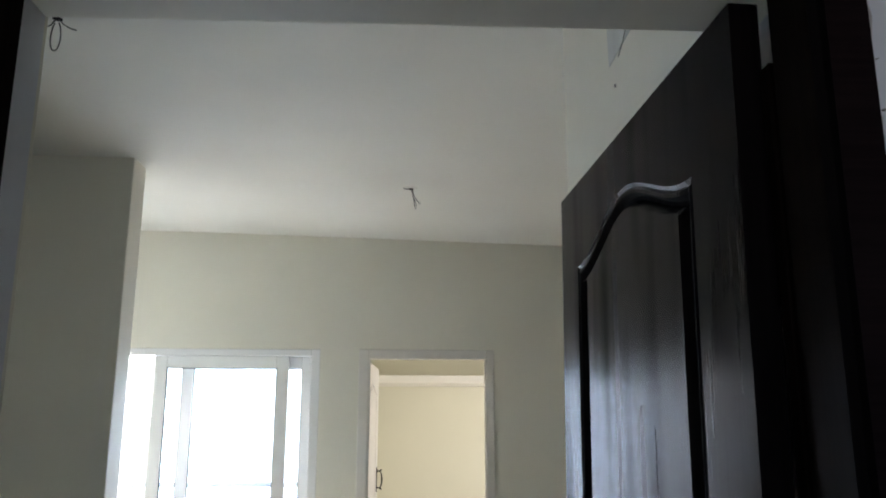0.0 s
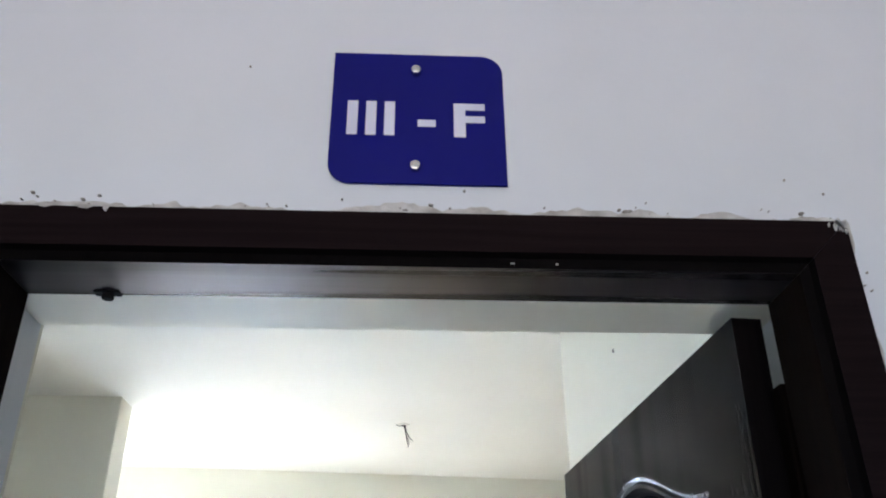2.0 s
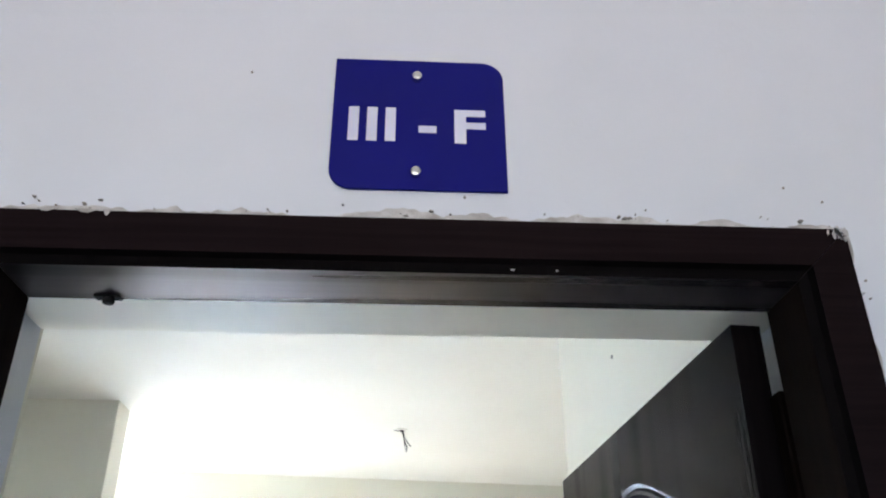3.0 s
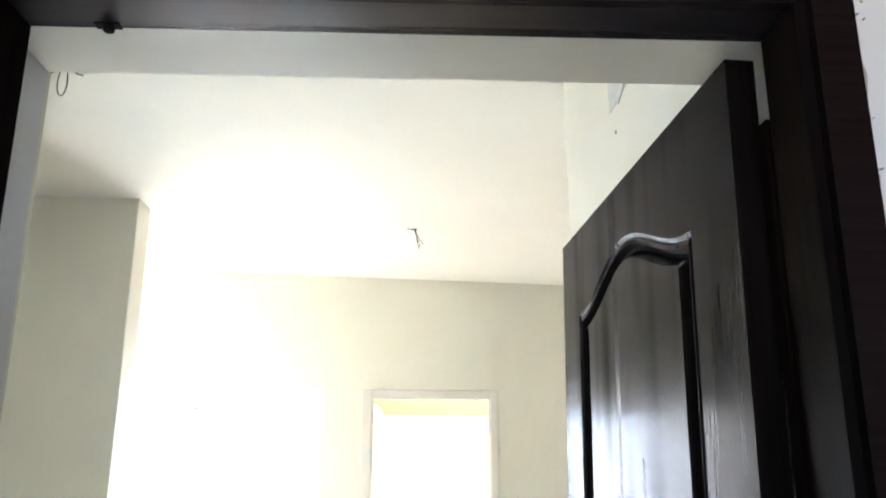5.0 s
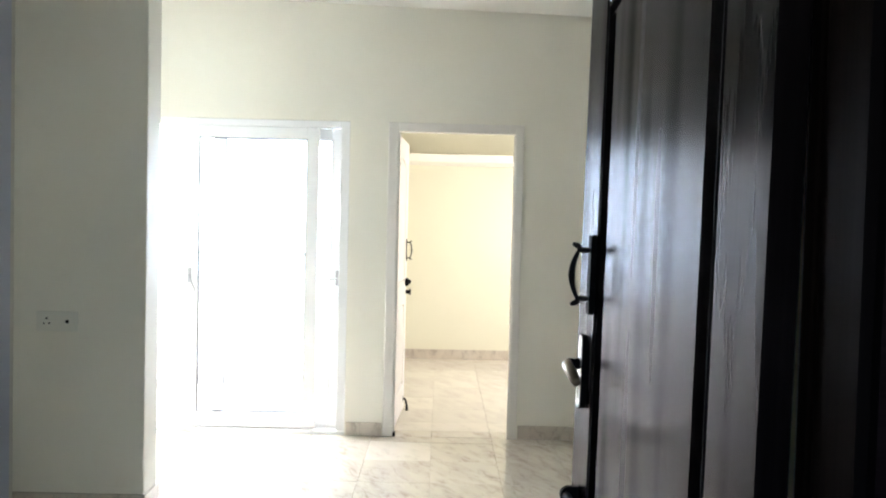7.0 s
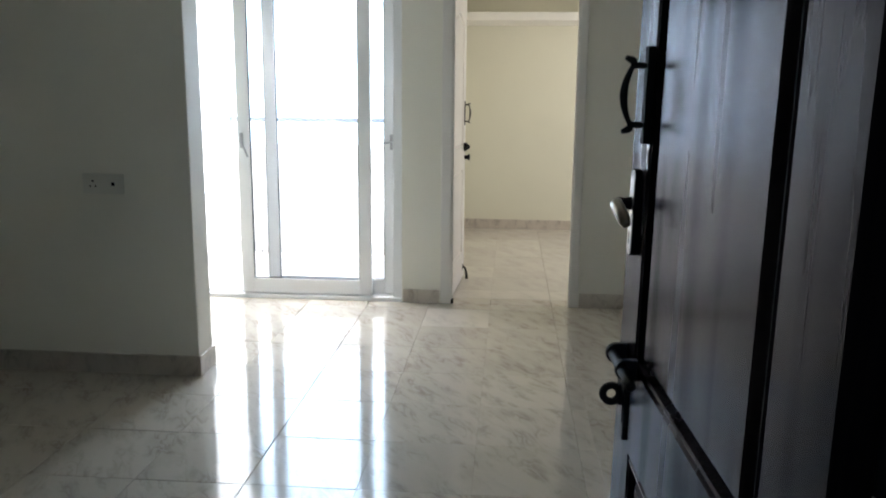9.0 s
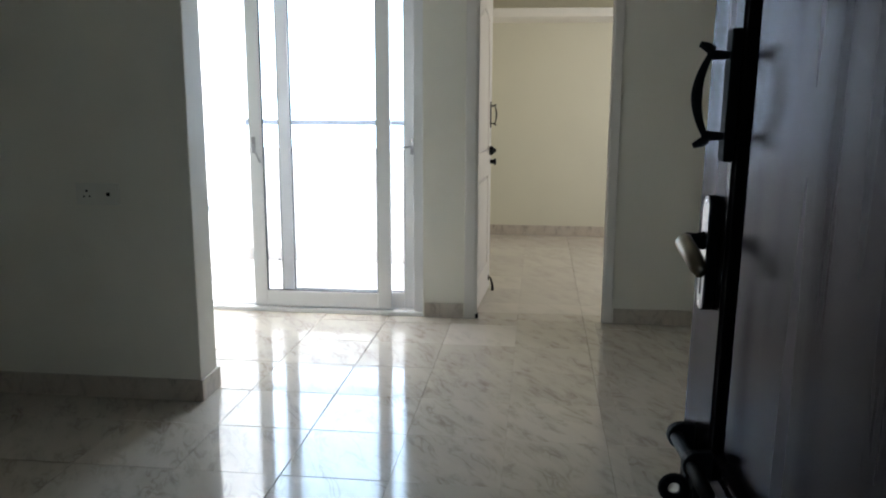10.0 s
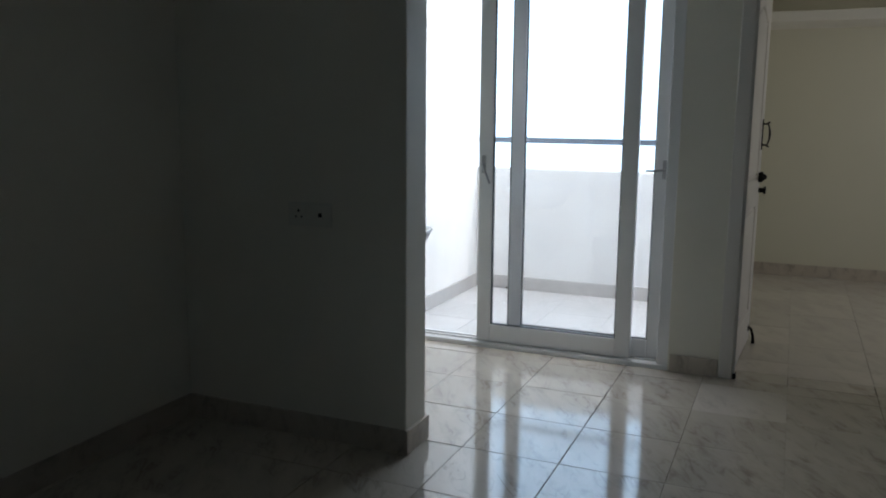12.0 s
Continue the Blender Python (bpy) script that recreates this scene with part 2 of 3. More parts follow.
def tube(points, radius, sides=10, bm=None, radii=None, squash=1.0):
    """A round bar swept along points."""
    bm = bm or bmesh.new()
    pts = [Vector(p) for p in points]
    rings, last = [], None
    for i, p in enumerate(pts):
        d = (pts[min(i + 1, len(pts) - 1)] - pts[max(i - 1, 0)]).normalized()
        side = last or (d.orthogonal())
        side = (side - d * side.dot(d)).normalized()
        last, up = side, d.cross(side)
        r = radii[i] if radii else radius
        rings.append([bm.verts.new(p + r * (math.cos(a) * side + squash * math.sin(a) * up)) for a in (2 * math.pi * k / sides for k in range(sides))])
    for a, b in zip(rings, rings[1:]):
        for k in range(sides):
            bm.faces.new((a[k], a[(k + 1) % sides], b[(k + 1) % sides], b[k]))
    bm.faces.new(list(reversed(rings[0])))
    bm.faces.new(rings[-1])
    return bm


def disc(c, axis, r, depth, sides=24, bevel=0.0, bm=None):
    ring = [(r * math.cos(2 * math.pi * k / sides), r * math.sin(2 * math.pi * k / sides)) for k in range(sides)]
    k = {"x": (c[1], c[2], c[0]), "y": (c[0], c[2], c[1]), "z": c}[axis]
    return prism([(p[0] + k[0], p[1] + k[1]) for p in ring], axis, k[2], k[2] + depth, bevel, 2, bm)


def part(name, bm, mat, parent=None, label="", smooth=False):
    """Link a bmesh as one mesh object, under a thing or a part where one is given."""
    me = bpy.data.meshes.new(name)
    bmesh.ops.recalc_face_normals(bm, faces=bm.faces)
    bm.to_mesh(me)
    bm.free()
    me.materials.append(mat)
    if smooth:
        me.shade_smooth()
    ob = new(name, me)
    ob.parent = parent
    if label:
        ob["label"] = label
    return ob


def thing(name, label, category, group="", kind="", at=None):
    """An Empty at a thing's base, to hold its parts."""
    ob = new(name)
    ob.empty_display_size = 0.05
    if at:
        ob.matrix_world = at
    return tagged(ob, label, category, group, kind)


def solid(name, bm, mat, label, category, kind="structure", smooth=False):
    return tagged(part(name, bm, mat, None, "", smooth), label, category, "", kind)


def wall_y(name, y0, y1, x0, x1, z0, z1, holes, mat, label):
    """A wall that runs along x, with openings (x0, x1, z0, z1) right through it."""
    bm, x = bmesh.new(), x0
    for hx0, hx1, hz0, hz1 in sorted(holes):
        box((x, y0, z0), (hx0, y1, z1), bm=bm)
        if hz0 > z0:
            box((hx0, y0, z0), (hx1, y1, hz0), bm=bm)
        if hz1 < z1:
            box((hx0, y0, hz1), (hx1, y1, z1), bm=bm)
        x = hx1
    box((x, y0, z0), (x1, y1, z1), bm=bm)
    return solid(name, bm, mat, label, "wall")


def wall_x(name, x0, x1, y0, y1, z0, z1, holes, mat, label):
    bm, y = bmesh.new(), y0
    for hy0, hy1, hz0, hz1 in sorted(holes):
        box((x0, y, z0), (x1, hy0, z1), bm=bm)
        if hz0 > z0:
            box((x0, hy0, z0), (x1, hy1, hz0), bm=bm)
        if hz1 < z1:
            box((x0, hy0, hz1), (x1, hy1, z1), bm=bm)
        y = hy1
    box((x0, y, z0), (x1, y1, z1), bm=bm)
    return solid(name, bm, mat, label, "wall")


# ---------------------------------------------------------------- the plan
TOP = 3.0                       # walls run up into the ceiling slab
FAR = 4.71                      # room face of the far wall
BACK = 7.82                     # bedroom's back wall
LEFT = -2.43                    # room's left wall
PX, PY0, PY1 = -1.372, 3.175, 3.355   # end and faces of the partition
RX, RY = 0.47, 1.57             # side wall beside the entrance, and its end
PARAPET = 6.30

# ---------------------------------------------------------------- structure
ground = solid("ground", box((-2500, -2500, -9.4), (2500, 2500, -9.0)), EARTH, "dry pale open ground far below the balcony", "ground")

floor = solid("floor", box((LEFT - 0.1, -1.9, -0.20), (4.6, BACK + 0.1, -0.012)), GROUT, "dark grey grout bed under the marble floor tiles", "floor")
corridor_floor = solid("corridor_floor", box((-3.2, -1.8, -0.012), (3.2, -0.002, -0.001)), TILE, "plain pale stone floor of the corridor", "floor")

wall_y("wall_entrance", 0.0, 0.26, -3.2, 3.2, -0.012, TOP, [(-0.476, 0.462, -0.012, 2.088)], CORRIDOR, "white painted plaster wall round the entrance door")
solid("wall_entrance_lining", box((LEFT, 0.26, 0), (-0.476, 0.268, TOP)), CREAM, "cream painted room face of the entrance wall", "wall")
solid("wall_reveal", box((-0.4757, 0.10, 2.0845), (0.4617, 0.2595, 2.0875)), CREAM, "cream painted plaster underside above the entrance", "wall")
bm = box((RX, 0.262, 0), (RX + 0.12, RY, TOP), 0.004)
box((RX + 0.12, RY - 0.12, 0), (4.62, RY, TOP), bm=bm)
solid("wall_side", bm, CREAM, "cream painted plaster wall beside the open entrance door", "wall")
solid("wall_left", box((LEFT - 0.12, 0.27, 0), (LEFT, FAR, TOP)), CREAM, "cream painted plaster wall of the dim alcove", "wall")
solid("wall_partition", box((LEFT, PY0, 0), (PX, PY1, TOP), 0.005), CREAM, "cream painted plaster partition with a free end", "wall")
wall_y("wall_far", FAR, FAR + 0.16, LEFT, 4.6, 0, TOP, [(-2.30, -0.585, -0.01, 2.102), (-0.322, 0.565, -0.01, 2.096)], CREAM, "cream painted plaster wall with sliding door and bedroom doorway")
solid("wall_right", box((4.5, RY, 0), (4.62, FAR, TOP)), CREAM, "cream painted plaster end wall of the room", "wall")
# ceiling dips a little towards the right
bm = bmesh.new()
lowz = [(LEFT - 0.1, 2.905), (-1.4, 2.893), (1.2, 2.82), (4.7, 2.82)]
prism([*lowz, (4.7, 3.1), (LEFT - 0.1, 3.1)], "y", 0.0, FAR + 0.1, bm=bm)
solid("ceiling", bm, CEILING, "white painted plaster ceiling of the living room", "ceiling")

# bedroom
solid("wall_bedroom_back", box((-0.52, BACK, 0), (2.6, BACK + 0.12, TOP)), BEDROOM, "pale yellow painted bedroom wall under a loft", "wall")
solid("wall_bedroom_left", box((-0.52, FAR + 0.16, 0), (-0.40, BACK, TOP)), BEDROOM, "pale yellow painted bedroom side wall", "wall")
wall_x("wall_bedroom_right", 2.48, 2.6, FAR + 0.16, BACK, 0, TOP, [(5.6, 7.1, 0.9, 2.1)], BEDROOM, "pale yellow painted bedroom wall with a window opening")
solid("wall_bedroom_front", box((-0.40, FAR + 0.161, 2.13), (2.48, FAR + 0.168, 2.88)), BEDROOM, "pale yellow painted wall above the bedroom door", "wall")
solid("ceiling_bedroom", box((-0.52, FAR + 0.1, 2.88), (2.6, BACK + 0.12, 3.1)), CEILING, "white painted plaster bedroom ceiling", "ceiling")
solid("loft_slab", box((-0.40, BACK - 0.6, 2.03), (2.48, BACK, 2.105), 0.004), CEILING, "white painted concrete storage loft slab along the wall", "loft")

# balcony
solid("wall_balcony_left", box((-2.42, FAR + 0.16, -0.5), (-2.28, PARAPET + 0.55, TOP)), OUTDOOR, "white painted balcony side wall", "wall")
solid("wall_balcony_right", box((-0.56, FAR + 0.16, -0.5), (-0.521, PARAPET + 0.12, TOP)), OUTDOOR, "white painted balcony side wall by the bedroom", "wall")
solid("balcony_slab", box((-2.28, FAR + 0.16, -0.3), (-0.56, PARAPET + 0.12, -0.012)), GROUT, "concrete balcony floor slab under tiles", "floor")
solid("parapet", box((-2.28, PARAPET, -0.012), (-0.56, PARAPET + 0.12, 0.93), 0.01), OUTDOOR, "white painted solid balcony parapet wall", "parapet")

# corridor behind the camera
wall_y("wall_corridor_back", -1.9, -1.8, -3.2, 3.2, -0.1, TOP, [(-1.1, 0.9, 1.45, 2.35)], CORRIDOR, "white painted corridor wall with an open gap")
solid("wall_corridor_left", box((-3.32, -1.9, -0.1), (-3.2, 0.26, TOP)), CORRIDOR, "white painted corridor end wall", "wall")
solid("wall_corridor_right", box((3.2, -1.9, -0.1), (3.32, 0.26, TOP)), CORRIDOR, "white painted corridor end wall", "wall")
solid("ceiling_corridor", box((-3.3, -1.9, 2.95), (3.3, -0.001, 3.1)), CEILING, "white painted corridor ceiling", "ceiling")


# skirting boards
def skirting(name, x0, y0, x1, y1, top=0.1, mat=SKIRT, tone="grey beige"):
    solid(name, box((x0, y0, 0.0), (x1, y1, top), 0.002, 1), mat, tone + " marble skirting along the wall foot", "skirting")


skirting("baseboard_partition", LEFT + 0.012, PY0 - 0.012, PX + 0.012, PY0 - 0.0005)
skirting("baseboard_partition_end", PX + 0.0005, PY0 - 0.0005, PX + 0.012, PY1 + 0.012)
skirting("baseboard_partition_rear", LEFT + 0.012, PY1 + 0.0005, PX, PY1 + 0.012)
skirting("baseboard_left", LEFT + 0.0005, 0.27, LEFT + 0.012, PY0 - 0.001)
skirting("baseboard_far", -0.575, FAR - 0.012, -0.335, FAR - 0.0005, 0.09)
skirting("baseboard_far_right", 0.578, FAR - 0.012, 4.5, FAR - 0.0005, 0.092)
skirting("baseboard_bedroom", -0.40, BACK - 0.012, 2.48, BACK - 0.0005)
skirting("baseboard_parapet", -2.28, PARAPET - 0.012, -0.56, PARAPET - 0.0005, 0.1, BALCONYSKIRT, "pale grey")
skirting("baseboard_balcony_left", -2.2795, FAR + 0.2, -2.268, PARAPET - 0.0125, 0.1, BALCONYSKIRT, "pale grey")
skirting("baseboard_side", RX - 0.012, 0.27, RX - 0.0005, RY)


# ---------------------------------------------------------------- entrance door
frame_main = thing("door_frame", "dark brown polished wooden entrance door frame", "door frame", kind="structure")
FZ, FR, FL = 2.05, 0.400, -0.415
SECTION = [(0.056, -0.010), (0.012, -0.010), (0.010, 0.0), (0.0, 0.003), (0.0, 0.084), (0.003, 0.088), (0.013, 0.088), (0.013, 0.104), (0.056, 0.104)]


def swept(ends):
    """One length of the frame: the section at either end, cut to a mitre."""
    bm = bmesh.new()
    a, b = [[bm.verts.new(end(d, y)) for d, y in SECTION] for end in ends]
    bm.faces.new(a), bm.faces.new(list(reversed(b)))
    for i in range(len(a)):
        j = (i + 1) % len(a)
        face = bm.faces.new((a[i], b[i], b[j], a[j]))
        # slot 1 is the groove step, coloured as dark as its shade
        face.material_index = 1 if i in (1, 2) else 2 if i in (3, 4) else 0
    return bm


def frame_bar(name, ends, inner):
    """A frame member whose groove is painted black for its shade and whose inner face has its own polish."""
    ob = part(name, swept(ends), FRAMEWOOD, frame_main)
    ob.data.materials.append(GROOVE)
    ob.data.materials.append(inner)


frame_bar("jamb", (lambda d, y: (FR + d, y, 0), lambda d, y: (FR + d, y, FZ + d - 0.0004)), JAMBWOOD)
frame_bar("jamb", (lambda d, y: (FL - d, y, 0), lambda d, y: (FL - d, y, FZ + d - 0.0004)), JAMBWOOD)
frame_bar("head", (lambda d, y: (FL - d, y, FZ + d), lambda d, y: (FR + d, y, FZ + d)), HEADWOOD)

# added strip, not a frame member: hides the lit wall so the hinge gap stays dark
part("hinge_gap_blind", box((FR + 0.004, 0.1045, 0.0), (FR + 0.044, 0.129, FZ - 0.085), 0.002, 1), JAMBWOOD, frame_main)

LEAF_W, LEAF_T, LEAF_Z0, LEAF_Z1 = 0.858, 0.036, 0.012, 2.055


def ogee(s0, s1, z, rise, steps=28):
    """Points of a panel top that swells up between its two shoulders."""
    out = []
    for i in range(steps + 1):
        u = i / steps
        c = abs(2 * u - 1)
        out.append((s0 + (s1 - s0) * u, z + rise * (0.5 + 0.5 * math.cos(math.pi * min(1, c * 1.02)))))
    return out


def panel_outline(s0, s1, z0, z1, rise):
    top = ogee(s0, s1, z1, rise) if rise else [(s0, z1), (s1, z1)]
    return [(s1, z0), (s0, z0)] + top


def offset(points, d):
    """Move a closed outline inwards by d."""
    n, out = len(points), []
    area = sum(points[i][0] * points[(i + 1) % n][1] - points[(i + 1) % n][0] * points[i][1] for i in range(n))
    sg = 1 if area > 0 else -1
    for i in range(n):
        p, q, r = Vector(points[i - 1]), Vector(points[i]), Vector(points[(i + 1) % n])
        a, b = (q - p).normalized(), (r - q).normalized()
        na, nb = Vector((-a.y, a.x)) * sg, Vector((-b.y, b.x)) * sg
        m = (na + nb).normalized()
        out.append(tuple(q + m * d / max(0.5, m.dot(na))))
    return out


def leaf_mesh(panels, w, t, z0, z1):
    """A panelled leaf in its own frame: s along x, thickness along y (0 is the carved face), z up."""
    bm = bmesh.new()
    outer = [bm.verts.new((x, 0, z)) for x, z in ((0, z0), (w, z0), (w, z1), (0, z1))]
    edges = [bm.edges.new((outer[i], outer[(i + 1) % 4])) for i in range(4)]
    rims = []
    for o in panels:
        prev = None
        for d, depth in ((0, 0), (0.006, 0.003), (0.010, 0.0005), (0.016, 0.0015), (0.021, 0.014), (0.027, 0.014), (0.056, 0.004), (0.060, 0.003)):
            wide, low = offset(o, d), offset(o, min(d, 0.034) + 0.1 * max(0.0, d - 0.034))
            ring = [bm.verts.new((p[0], depth, q[1])) for p, q in zip(wide, low)]
            if prev is None:
                edges += [bm.edges.new((ring[i], ring[(i + 1) % len(ring)])) for i in range(len(ring))]
            else:
                for i in range(len(ring)):
                    j = (i + 1) % len(ring)
                    face = bm.faces.new((prev[i], prev[j], ring[j], ring[i]))
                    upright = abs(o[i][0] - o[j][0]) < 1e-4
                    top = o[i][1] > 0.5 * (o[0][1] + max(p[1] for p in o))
                    # slot 1: groove faces, painted black on the entrance leaf for their shade
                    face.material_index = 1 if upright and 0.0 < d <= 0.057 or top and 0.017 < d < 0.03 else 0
            prev = ring
        bm.faces.new(prev)
    bmesh.ops.triangle_fill(bm, use_beauty=True, edges=edges)
    back = [bm.verts.new((v.co.x, t, v.co.z)) for v in outer]
    bm.faces.new(back)
    for i in range(4):
        j = (i + 1) % 4
        bm.faces.new((outer[i], outer[j], back[j], back[i]))
    return bm


# leaf swung inwards on its right-hand hinges, a little short of square
HINGE = (0.377, 0.134)
OPEN = pose(HINGE[0], HINGE[1], 2.05, 0, 0, 92.7) @ pose(0, 0, 0, 0.8) @ pose(0, 0, -2.05) @ Matrix.Diagonal((1, -1, 1, 1))
entrance = thing("entrance_door", "dark brown polished wooden entrance door, standing open", "door", at=OPEN)
upper = panel_outline(0.135, 0.728, 0.90, 1.882, 0.073)
lower = panel_outline(0.135, 0.728, 0.18, 0.745, 0)
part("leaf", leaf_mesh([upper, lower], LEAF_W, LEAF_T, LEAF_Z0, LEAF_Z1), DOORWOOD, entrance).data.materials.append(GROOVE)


def pull_handle(parent, s, z0, z1, reach, mat, scale=1.0, thick=0.006):
    """Bow handle with flared ends on a long back plate; y is out of the face (negative)."""
    plate = part("handle_plate", box((s - 0.013 * scale, -thick, z0 - 0.03 * scale), (s + 0.013 * scale, 0.0, z1 + 0.03 * scale), 0.002), BLACKPLATE, parent)
    zm, h = (z0 + z1) / 2, (z1 - z0) / 2
    bow = []
    for i in range(17):
        u = -1 + i / 8
        bow.append((s, -reach * (0.66 + 0.34 * (1 - u * u)), zm + u * h * 1.08))
    rad = [0.0035 * scale + 0.0035 * scale * (1 - abs(-1 + i / 8)) + (0.003 * scale if i in (0, 16) else 0) for i in range(17)]
    bm = tube(bow, 0.006, 10, radii=rad)
    for sg, z in ((-1, z0), (1, z1)):
        tube([(s, 0, z), (s, -reach * 0.3, z), (s, -reach * 0.74, z)], 0.006, 10, bm, radii=[0.008 * scale, 0.005 * scale, 0.006 * scale])
        tube([(s, -reach * 0.66, z + sg * 0.004), (s, -reach * 0.78, z + sg * 0.008 * scale), (s, -reach * 1.0, z + sg * 0.012 * scale)], 0.005, 8, bm, radii=[0.006 * scale, 0.006 * scale, 0.0035 * scale])
    part("handle_bow", bm, mat, plate, smooth=True)


def slide_bolt(parent, s0, s1, z, mat, scale=1.0, drop=0.0):
    """A round bolt in two keepers, with a hanging hasp, or with a ring set apart below it."""
    bolt = part("bolt", tube([(s0, -0.022 * scale, z), (s1, -0.022 * scale, z)], 0.0085 * scale, 12), mat, parent, smooth=True)
    for s in (s0 + 0.10 * scale, s1 - 0.055 * scale):
        bm = disc((s - 0.011 * scale, -0.022 * scale, z), "x", 0.017 * scale, 0.022 * scale, 16, 0.002)
        box((s - 0.011 * scale, -0.02 * scale, z - 0.026 * scale), (s + 0.011 * scale, 0.0, z + 0.026 * scale), 0.003, 1, bm)
        part("bolt_keeper", bm, mat, bolt)
    s = s1 - 0.03 * scale
    zr = z - (drop or 0.052 * scale)
    ring = [(s + 0.016 * scale * math.cos(a), -0.03 * scale, zr + 0.016 * scale * math.sin(a)) for a in (2 * math.pi * k / 16 for k in range(17))]
    bm = tube(ring, 0.006 * scale, 8)
    if drop:
        disc((s, -0.036 * scale, zr), "y", 0.013 * scale, 0.036 * scale, 16, 0.002, bm)
    else:
        box((s - 0.008 * scale, -0.034 * scale, z - 0.036 * scale), (s + 0.008 * scale, -0.018 * scale, z), 0.002, 1, bm)
        box((s - 0.016 * scale, -0.006 * scale, z - 0.125 * scale), (s + 0.006 * scale, 0.0, z - 0.04 * scale), 0.002, 1, bm)
    part("hasp", bm, mat, bolt)




def tab(s, z, reach, half, thick):
    """An upright metal tab with a rounded nose, standing out from the leaf."""
    nose = [(-(reach - half) - half * math.cos(a), z + half * math.sin(a)) for a in (math.pi * (k / 8 - 0.5) for k in range(9))]
    return prism([(0.0, z - half), *nose, (0.0, z + half)], "x", s - thick / 2, s + thick / 2, 0.0015, 1)


def entrance_bolt(parent):
    """A short round bolt through two tabs, with an eye for a padlock and a slotted strap under it."""
    z = 0.905
    bolt = part("bolt", tube([(0.618, -0.025, z), (0.622, -0.025, z), (0.812, -0.025, z)], 0.009, 14, radii=[0.006, 0.009, 0.009]), BLACKIRON, parent, smooth=True)
    for s in (0.705, 0.795):
        part("bolt_keeper", tab(s, z, 0.037, 0.018, 0.014), BLACKIRON, bolt)
    ring = [(0.788, -0.024 + 0.0150 * math.cos(a), z - 0.074 + 0.0150 * math.sin(a)) for a in (2 * math.pi * k / 20 for k in range(21))]
    bm = tube(ring, 0.007, 8)
    box((0.782, -0.012, z - 0.094), (0.794, 0.0, z - 0.054), 0.002, 1, bm)
    part("padlock_eye", bm, BLACKIRON, bolt)
    bm = box((0.756, -0.006, z - 0.149), (0.763, 0.0, z - 0.049), 0.001, 1)
    box((0.772, -0.006, z - 0.124), (0.778, 0.0, z - 0.049), 0.001, 1, bm)
    box((0.756, -0.008, z - 0.064), (0.782, 0.0, z - 0.027), 0.001, 1, bm)
    part("strap", bm, BLACKIRON, bolt)


pull_handle(entrance, 0.735, 1.310, 1.404, 0.045, BLACKIRON, 1.0, 0.012)
entrance_bolt(entrance)


LOCK_S = 0.772


def lock_outline(r):
    return [(LOCK_S + r * math.cos(a), (1.219 if math.sin(a) > 0 else 1.104) + r * math.sin(a)) for a in (2 * math.pi * (k + 0.5) / 20 for k in range(20))]


lock = part("lock_plate", prism(lock_outline(0.0165), "y", -0.0125, 0.0, 0.002), BLACKPLATE, entrance, "black lock body with a bright worn metal face")
part("lock_face", prism(lock_outline(0.0150), "y", -0.0142, -0.0120, 0.0008), LOCKMETAL, lock, "bright worn metal lock face")
part("neck", tube([(LOCK_S, -0.0138, 1.177), (LOCK_S, -0.024, 1.177), (LOCK_S, -0.036, 1.177)], 0.010, 14, radii=[0.012, 0.0095, 0.0105]), BLACKPLATE, lock, "dark lever neck", smooth=True)
lever = [(LOCK_S + 0.008, -0.036, 1.177), (LOCK_S - 0.004, -0.040, 1.177), (LOCK_S - 0.025, -0.042, 1.175), (LOCK_S - 0.055, -0.041, 1.169), (LOCK_S - 0.080, -0.039, 1.160), (LOCK_S - 0.092, -0.037, 1.154)]
part("lever", tube(lever, 0.010, 14, radii=[0.008, 0.0115, 0.0115, 0.011, 0.0105, 0.007], squash=0.75), LEVERMETAL, lock, "dark brass lever handle", smooth=True)
part("keyhole", prism([(LOCK_S - 0.003, 1.108), (LOCK_S + 0.003, 1.108), (LOCK_S + 0.003, 1.130), (LOCK_S - 0.003, 1.130)], "y", -0.0148, -0.0138), HOLE, lock)
for z in (1.097, 1.227):
    part("screw", disc((LOCK_S, -0.0150, z), "y", 0.0035, 0.0014, 12, 0.0004), STEEL, lock)
for z in (0.25, 1.05, 1.82):
    part("hinge", tube([(-0.004, LEAF_T + 0.004, z), (-0.004, LEAF_T + 0.004, z + 0.09)], 0.006, 10), BLACKIRON, entrance, smooth=True)

catch = thing("door_catch", "black round door catch under the frame head", "door catch", at=pose(-0.329, 0.078, FZ))
part("plate", box((-0.014, -0.007, -0.002), (0.014, 0.007, 0.0), 0.0008, 1), HOLE, catch)
part("catch_roller", disc((0.001, 0, -0.0085), "z", 0.0065, 0.0070, 18, 0.002), HOLE, catch)

# ---------------------------------------------------------------- number sign
sign = thing("number_sign", "navy blue plastic door number sign above the entrance", "sign", at=pose(0.002, -0.001, 2.233))


def sign_outline(w, h, r):
    pts = [(-w, h)]
    pts += [(w - r + r * math.sin(a), h - r + r * math.cos(a)) for a in (math.pi / 2 * k / 8 for k in range(9))]
    pts += [(w, -h)]
    pts += [(-w + r - r * math.sin(a), -h + r - r * math.cos(a)) for a in (math.pi / 2 * k / 8 for k in range(9))]
    return pts


plate = part("sign_plate", prism(sign_outline(0.0965, 0.0885, 0.025), "y", -0.004, 0.0, 0.0006, 1), SIGNBLUE, sign)


